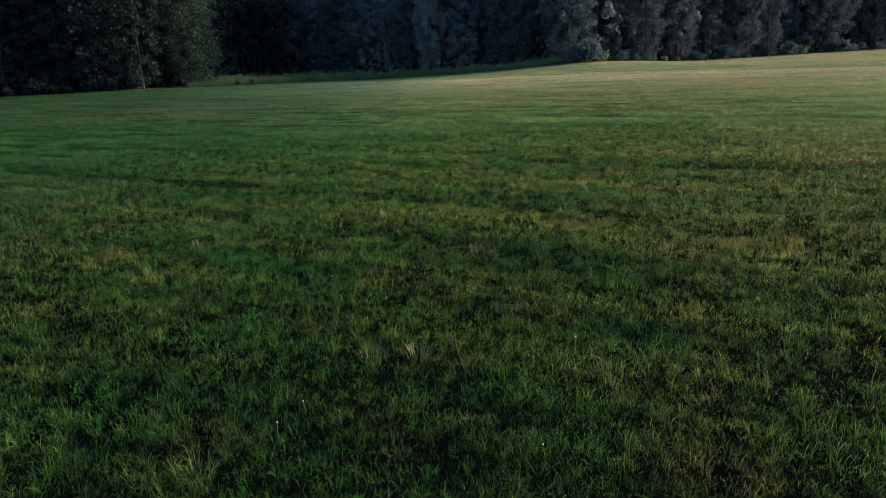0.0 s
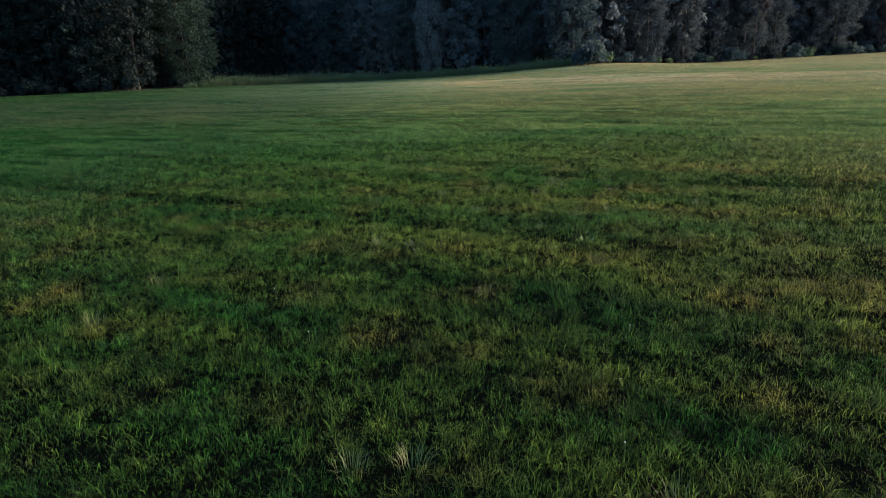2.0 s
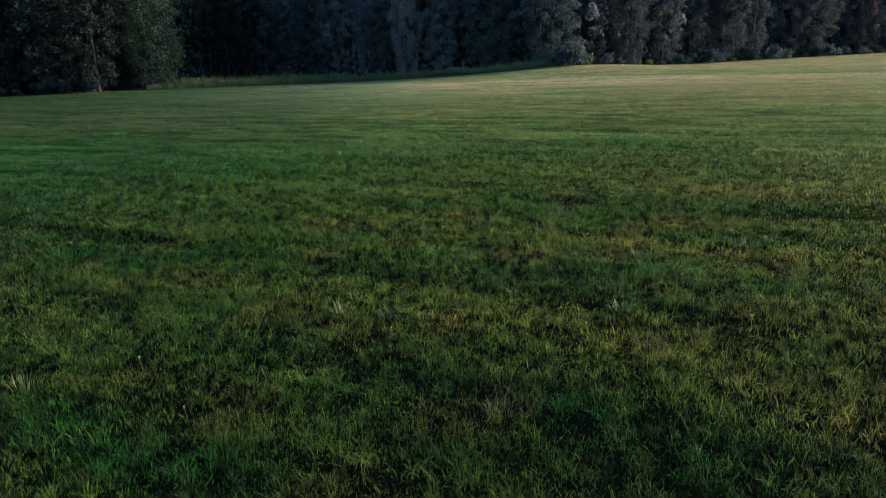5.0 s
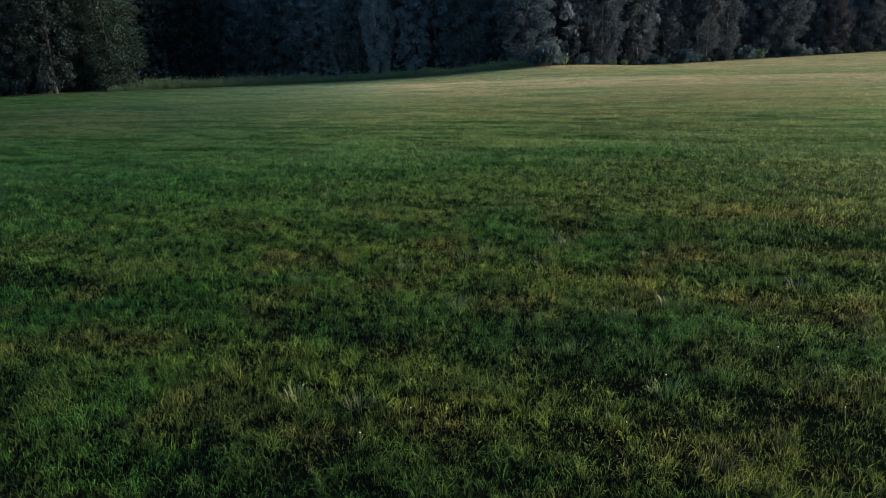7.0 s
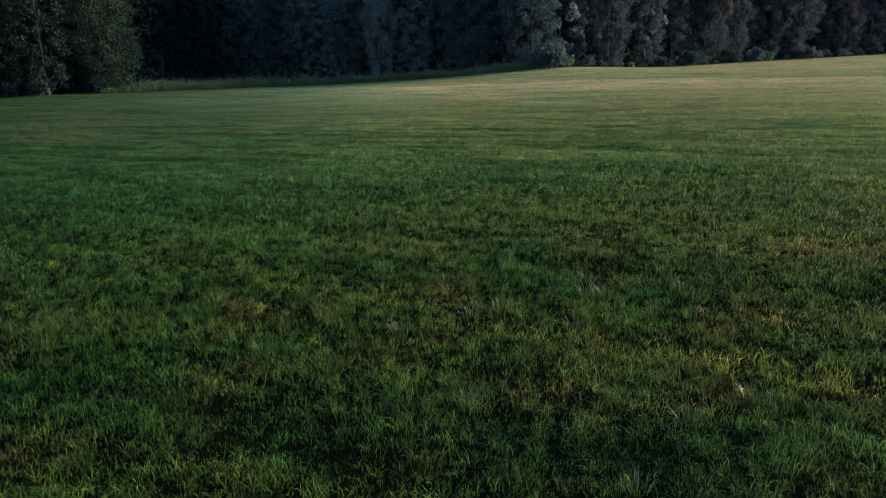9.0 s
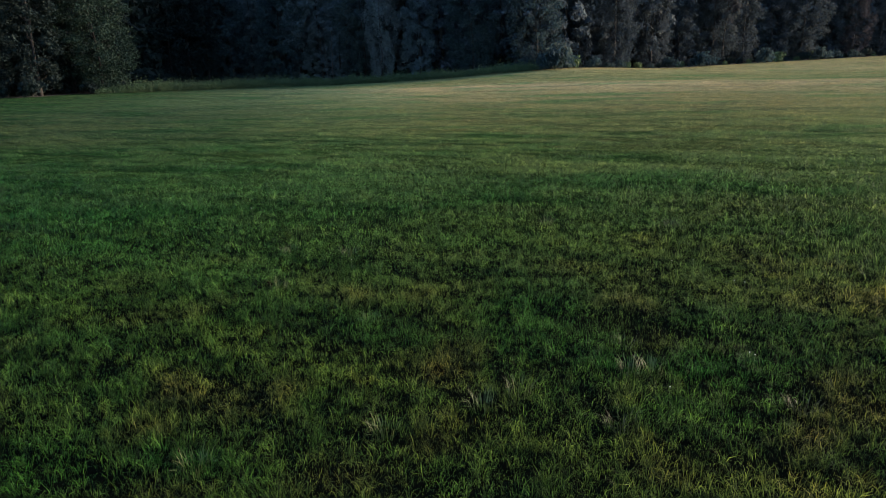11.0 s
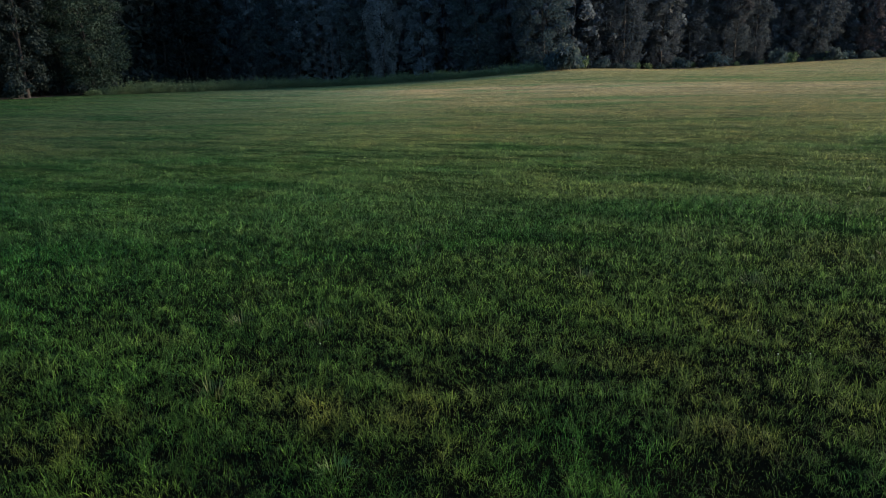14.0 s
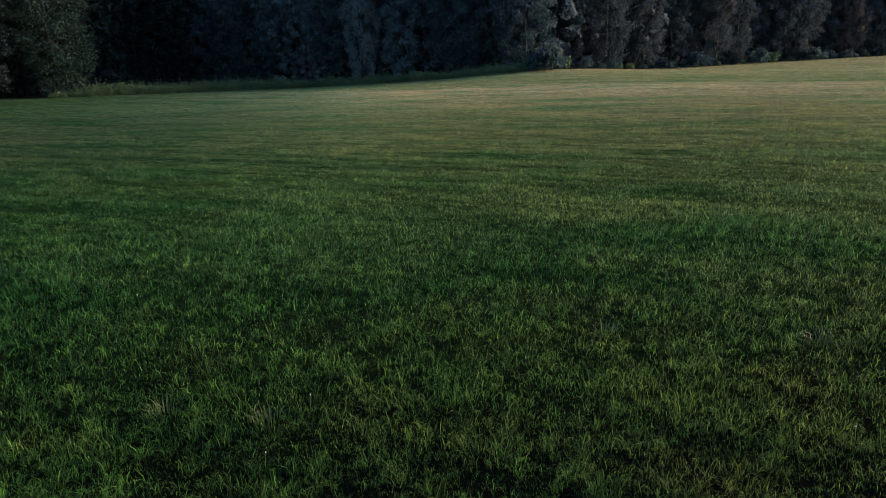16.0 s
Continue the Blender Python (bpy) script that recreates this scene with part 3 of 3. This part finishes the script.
    for x, y, turn in ((-50.0, 141.0, 20), (-50.5, 149.0, 100), (-48.5, 158.0, 200), (-47.0, 167.0, 30), (-46.5, 175.0, 250), (-53.0, 166.0, 140), (-57.0, 146.0, 310), (-56.0, 156.0, 60), (-52.0, 174.0, 80), (-58.0, 170.0, 15), (-62.0, 178.0, 290)):
        put(kinds[3], x, y, turn, 1.0)


def dead_trunk(x, y, height, radius, lean, label):
    """A bare, pale stem with a few broken stubs."""
    root = new("dead_tree")
    root.matrix_world = pose(x, y, float(lie(x, y)))
    n = 10
    pts = [(lean * i / n + 0.12 * math.sin(i * 1.7), 0.1 * math.sin(i * 1.1), -0.2 + (height + 0.2) * i / n) for i in range(n + 1)]
    V, F = tube(pts, [radius * (1 - 0.6 * i / n) for i in range(n + 1)], 8)
    st = new("trunk", mesh_from("trunk", np.array(V), np.full(len(F), 4), np.array(F).ravel(), [BARK_PALE], None, True))
    st.parent = root
    for i, (a, reach) in enumerate(((0.6, 1.6), (3.4, 1.2), (2.0, 0.9), (5.2, 1.4))):
        p = pts[5 + i]
        v, q = tube([p, (p[0] + 0.6 * reach * math.cos(a), p[1] + 0.6 * reach * math.sin(a), p[2] + 0.7 * reach), (p[0] + reach * math.cos(a), p[1] + reach * math.sin(a), p[2] + 1.5 * reach)], [radius * 0.3, radius * 0.2, 0.02], 5)
        br = new("branch", mesh_from("branch", np.array(v), np.full(len(q), 4), np.array(q).ravel(), [BARK_PALE], None, True))
        br.parent = root
    return tagged(root, label, "tree", "bare stems in the wood")


def plant_dead_trunks():
    dead_trunk(-54.6, 127.6, 22, 0.13, 1.7, "dead pale grey tree trunk standing in the wood's edge")
    for x, y, h, r, ln in ((101.5, 190.5, 21, 0.14, 0.5), (-11.6, 166.2, 11, 0.10, 0.5), (-12.6, 166.8, 9, 0.08, -0.3)):
        dead_trunk(x, y, h, r, ln, "slender bare grey stem at the wood's edge")


def undergrowth():
    """Dark brush under the trees, behind the first row."""
    rs = np.random.RandomState(15)
    out = []
    for _ in range(1500):
        x = -120 + 290 * rs.rand()
        y = float(wood_line(x)) + 8 + 6 * rs.rand()
        top = 2.0 + 3.0 * rs.rand()
        out.append(sprays(rs, (x, y, float(lie(x, y)) + top * 0.5), (1.0, 1.0, top * 0.6), 12, 0.95))
    L = np.concatenate(out)
    me = mesh_from("undergrowth", L, np.full(len(L) // 3, 3), np.arange(len(L)), [LEAF_SHADE])
    tagged(new("undergrowth", me), "dark tangled brush under the trees of the wood", "undergrowth", kind="stuff")


def deep_woods():
    """The closed mass of foliage far back in the wood."""
    rs = np.random.RandomState(18)
    n = 24000
    run = np.concatenate(([0], np.cumsum(np.hypot(np.diff(EDGE_X), np.diff(EDGE_Y)))))
    at = run[2] + rs.rand(n) * (run[-1] - run[2])
    p = np.stack((np.interp(at, run, EDGE_X) - 2, np.interp(at, run, EDGE_Y) + 22 + 8 * rs.rand(n), 21 * rs.rand(n) ** 1.1), -1)
    behind = np.stack((-80 + 42 * rs.rand(2600), 178 + 9 * rs.rand(2600), 25 * rs.rand(2600) ** 1.4), -1)
    far = run[2] + rs.rand(7000) * (run[-1] - run[2])
    last = np.stack((np.interp(far, run, EDGE_X) - 4, np.interp(far, run, EDGE_Y) + 36 + 8 * rs.rand(7000), 22 * rs.rand(7000)), -1)
    out = [sprays(rs, c, (1.7, 1.7, 1.7), 6, 1.3) for c in np.concatenate((p, behind))] + [sprays(rs, c, (2.2, 2.2, 2.2), 6, 1.7) for c in last]
    L = np.concatenate(out)
    # western sprays take the shade-dark leaf colour, the others the hazy one
    me = mesh_from("deep_woods", L, np.full(len(L) // 3, 3), np.arange(len(L)), [LEAF_HAZE_BLUE, LEAF_SHADE], L[::3, 0] < -33)
    tagged(new("deep_woods", me), "dense dark foliage deep inside the wood", "woods", kind="stuff")


def weed_border():
    """Tall weeds along the foot of the wood."""
    rs = np.random.RandomState(5)
    line = np.array([(-45, 126.5), (-39, 131), (-33, 135.5), (-21, 144.5), (-8, 149.5), (4, 148.5), (16, 144.5), (28, 142)], float)
    seg = np.hypot(*np.diff(line, axis=0).T)
    run = np.concatenate(([0], np.cumsum(seg)))
    out = []
    for _ in range(3400):
        s = rs.rand() * run[-1]
        x, y = np.interp(s, run, line[:, 0]), np.interp(s, run, line[:, 1])
        y += rs.rand() * 3.5
        x += rs.normal() * 0.3
        top = (0.95 + 0.6 * rs.rand()) * (0.7 + 0.6 * float(rough_field(np.array(x), np.array(y), 4.0, 12)))
        top *= (1 + 0.7 * rs.rand() ** 5) * (0.35 + 0.65 * min(1.0, s / 6 + 0.3 * rs.rand()))
        z = float(lie(x, y))
        out.append(sprays(rs, (x, y, z + top * 0.5), (0.28, 0.28, top * 0.55), 28, 0.16))
    L = np.concatenate(out)
    me = mesh_from("tall_weeds", L, np.full(len(L) // 3, 3), np.arange(len(L)), [WEED])
    tagged(new("tall_weeds", me), "rank green weeds with pale tops along the wood", "weeds", kind="stuff")


def plant_shrubs():
    rs = np.random.RandomState(9)
    kinds = []
    for k in range(3):
        root = new("shrub")
        out = [sprays(rs, (rs.normal() * 0.7, rs.normal() * 0.7, 0.5 + rs.rand() * 0.9), (0.8, 0.8, 0.6), 60, 0.32) for _ in range(9)]
        L = np.concatenate(out)
        cr = new("crown", mesh_from("crown", L, np.full(len(L) // 3, 3), np.arange(len(L)), [(LEAF, WEED, LEAF_SHADE)[k]]))
        cr.parent = root
        V, F = [], []
        for st in range(5):
            a = st * 1.26
            v, q = tube([(0.1 * math.cos(a), 0.1 * math.sin(a), -0.1), (0.5 * math.cos(a), 0.5 * math.sin(a), 1.2)], [0.03, 0.01], 5)
            o = len(V)
            V += v
            F += [tuple(o + i for i in t) for t in q]
        stm = new("stems", mesh_from("stems", np.array(V), np.full(len(F), 4), np.array(F).ravel(), [BARK], None, True))
        stm.parent = root
        kinds.append(tagged(root, "low leafy green shrub at the foot of the wood", "shrub", "shrubs at the wood's foot"))
    first = set()
    for bx, by, bs in ((30.5, 141.5, 1.9), (32.2, 143.5, 2.3), (29.0, 143.0, 1.5), (68.5, 164.0, 1.6), (90.0, 176.0, 1.7), (108.0, 183.5, 1.5), (-51.5, 121.5, 1.3), (-46.5, 128.5, 1.0), (-42.0, 131.0, 0.9)) + tuple((-112 + 3.1 * i, float(wood_line(-112 + 3.1 * i)) + 0.8 * math.sin(i * 2.3), 0.9 + 0.45 * math.sin(i * 1.9)) for i in range(20)):
        k = kinds[0] if bx > 0 else kinds[2]
        m = pose(bx, by, float(lie(bx, by)), 0, 0, bx * 37)
        if k.name in first:
            ob = copy_thing(k, m)
        else:
            first.add(k.name)
            k.matrix_world = m
            ob = k
        ob.scale = (bs, bs, bs * 1.15)
    x = 26.0
    while x < 150:
        j = rs.rand(4)
        y = float(wood_line(x)) - 1.2 + j[0] * 1.5
        src = kinds[int(j[1] * 3)]
        m = pose(x, y, float(lie(x, y)), 0, 0, j[2] * 360)
        if src.name in first:
            ob = copy_thing(src, m)
        else:
            first.add(src.name)
            src.matrix_world = m
            ob = src
        sc = 0.55 + 0.8 * j[3] ** 2
        ob.scale = (sc, sc, sc)
        x += 1.4 + 2.2 * j[2]


plant_wood()
plant_dead_trunks()
plant_shrubs()
undergrowth()
deep_woods()
weed_border()
grass_blades()


# ---- tufts and small flowers that stand out of the sward ----
def plain_leaf(name, a, b):
    m, n, l, p, out = shader(name)
    g = n.new("ShaderNodeNewGeometry")
    c = ramp(n, l, g.outputs["Random Per Island"], [(0.0, a), (1.0, b)])
    c = mixed(n, l, 1.0, c, ramp(n, l, textured(n, l, 30.0), [(0.3, (0.8, 0.8, 0.8)), (0.7, (1.15, 1.15, 1.1))]), "MULTIPLY")
    l.new(c, p.inputs["Base Color"])
    p.inputs["Roughness"].default_value = 0.6
    return m


TUFT_LOOK = {
    "y": (plain_leaf("tuft_yellowish", (0.055, 0.09, 0.018), (0.115, 0.13, 0.034)), "yellow-green tuft of coarse grass in the sward", 46, 0.27),
    "g": (plain_leaf("tuft_bright", (0.04, 0.12, 0.02), (0.08, 0.15, 0.03)), "bright green tuft of lush grass in the sward", 44, 0.25),
    "s": (plain_leaf("tuft_straw", (0.058, 0.058, 0.024), (0.096, 0.090, 0.040)), "straw-brown tuft of dry grass in the sward", 34, 0.24),
    "p": (plain_leaf("tuft_pale", (0.066, 0.092, 0.038), (0.105, 0.130, 0.060)), "pale bent stalks of seeding grass in the sward", 16, 0.26),
}
TUFTS = [
    ("y", -0.44, 8.81), ("g", -2.73, 6.25), ("s", 0.76, 14.25), ("y", -1.08, 8.79), ("y", 2.11, 8.01), ("y", -6.15, 13.58),
    ("y", 0.92, 20.85), ("g", 3.24, 17.35), ("s", -0.68, 17.59), ("p", 2.48, 18.82), ("y", 3.52, 19.91), ("y", 4.6, 20.4),
    ("y", 7.19, 20.81), ("y", -5.85, 15.72), ("s", 3.11, 15.65), ("y", -1.5, 17.87), ("g", -0.12, 27.13), ("p", 3.88, 25.53),
    ("y", 3.63, 24.62), ("y", 3.92, 24.58), ("s", 3.03, 23.2), ("y", 1.95, 24.21), ("y", 0.12, 23.43), ("y", 1.4, 23.89),
    ("y", -2.04, 29.23), ("y", -0.73, 31.38), ("y", 4.41, 33.35), ("y", -2.17, 31.84), ("y", 7.49, 32.41), ("y", -2.03, 22.97),
    ("s", 5.39, 23.27), ("p", 1.06, 36.03)]
FLOWERS = [
    (-1.78, 7.39), (-2.01, 6.89), (0.96, 6.15), (1.81, 8.79), (-4.33, 16.1), (-3.16, 14.49), (-2.14, 12.28), (-0.62, 16.69),
    (5.02, 16.38), (3.33, 17.5), (2.74, 11.99), (-1.47, 18.07), (-0.65, 16.7), (-0.06, 17.12), (2.44, 16.47), (5.14, 18.06),
    (6.66, 27.53), (6.81, 27.41), (5.43, 24.64), (5.48, 24.63), (6.24, 29.88), (3.89, 23.85), (-0.24, 31.73), (-0.65, 30.42),
    (-3.94, 36.38), (-0.66, 39.12), (6.06, 29.02), (6.49, 28.91), (9.55, 35.03)]


def grass_tuft(kind, x, y, rs):
    look_of, label, count, tall = TUFT_LOOK[kind]
    a = rs.rand(count) * 2 * np.pi
    r = 0.19 * np.sqrt(rs.rand(count)) * (0.7 if kind == "p" else 1.0)
    L = tall * (0.6 + 0.6 * rs.rand(count))
    ln = 0.15 + 0.7 * rs.rand(count)
    out = np.stack((np.cos(a), np.sin(a), 0 * a), -1)
    side = np.stack((-np.sin(a), np.cos(a), 0 * a), -1)
    up = np.array((0, 0, 1.0))
    base = out * r[:, None]
    mid = base + L[:, None] * (0.5 * np.cos(ln * 0.5)[:, None] * up + 0.5 * np.sin(ln * 0.5)[:, None] * out)
    tip = mid + L[:, None] * (0.5 * np.cos(ln * 1.6)[:, None] * up + 0.5 * np.sin(ln * 1.6)[:, None] * out)
    w = (0.004 + 0.004 * rs.rand(count))[:, None] * side
    v = np.stack((base - 0.4 * w, base + 0.4 * w, mid + 0.6 * w, mid - 0.6 * w, tip), 1).reshape(-1, 3)
    f = (np.arange(count)[:, None] * 5 + np.array([0, 1, 2, 3, 3, 2, 4])).ravel()
    root = new("grass_tuft", mesh_from("grass_tuft", v, np.tile([4, 3], count), f, [look_of]))
    root.matrix_world = pose(x, y, float(lie(x, y)) - 0.01)
    return tagged(root, label, "grass tuft", "tufts in the field")


PETAL = plain_leaf("flower_white", (0.50, 0.50, 0.47), (0.62, 0.62, 0.58))
STEM = plain_leaf("flower_stem", (0.06, 0.12, 0.03), (0.09, 0.15, 0.04))


def meadow_flower(x, y, rs):
    root = new("meadow_flower")
    root.matrix_world = pose(x, y, float(lie(x, y)) - 0.01, 0, 0, rs.rand() * 360)
    h = 0.17 + 0.07 * rs.rand()
    v, q = tube([(0, 0, 0), (0.01, 0, h * 0.5), (0.025, 0, h)], [0.003, 0.0025, 0.002], 5)
    st = new("stem", mesh_from("stem", np.array(v), np.full(len(q), 4), np.array(q).ravel(), [STEM]))
    bm = bmesh.new()
    bmesh.ops.create_icosphere(bm, subdivisions=2, radius=0.0085)
    for p in bm.verts:
        p.co *= 0.85 + 0.3 * rs.rand()
        p.co.z *= 0.8
    bmesh.ops.translate(bm, verts=bm.verts, vec=(0.025, 0, h + 0.008))
    me = bpy.data.meshes.new("head")
    bm.to_mesh(me)
    bm.free()
    me.materials.append(PETAL)
    hd = new("head", me)
    st.parent = hd.parent = root
    return tagged(root, "small white clover flower standing in the grass", "flower", "white flowers in the field")


def strew():
    rs = np.random.RandomState(33)
    for kind, x, y in TUFTS:
        grass_tuft(kind, x, y, rs)
    for x, y in FLOWERS:
        meadow_flower(x, y, rs)


strew()
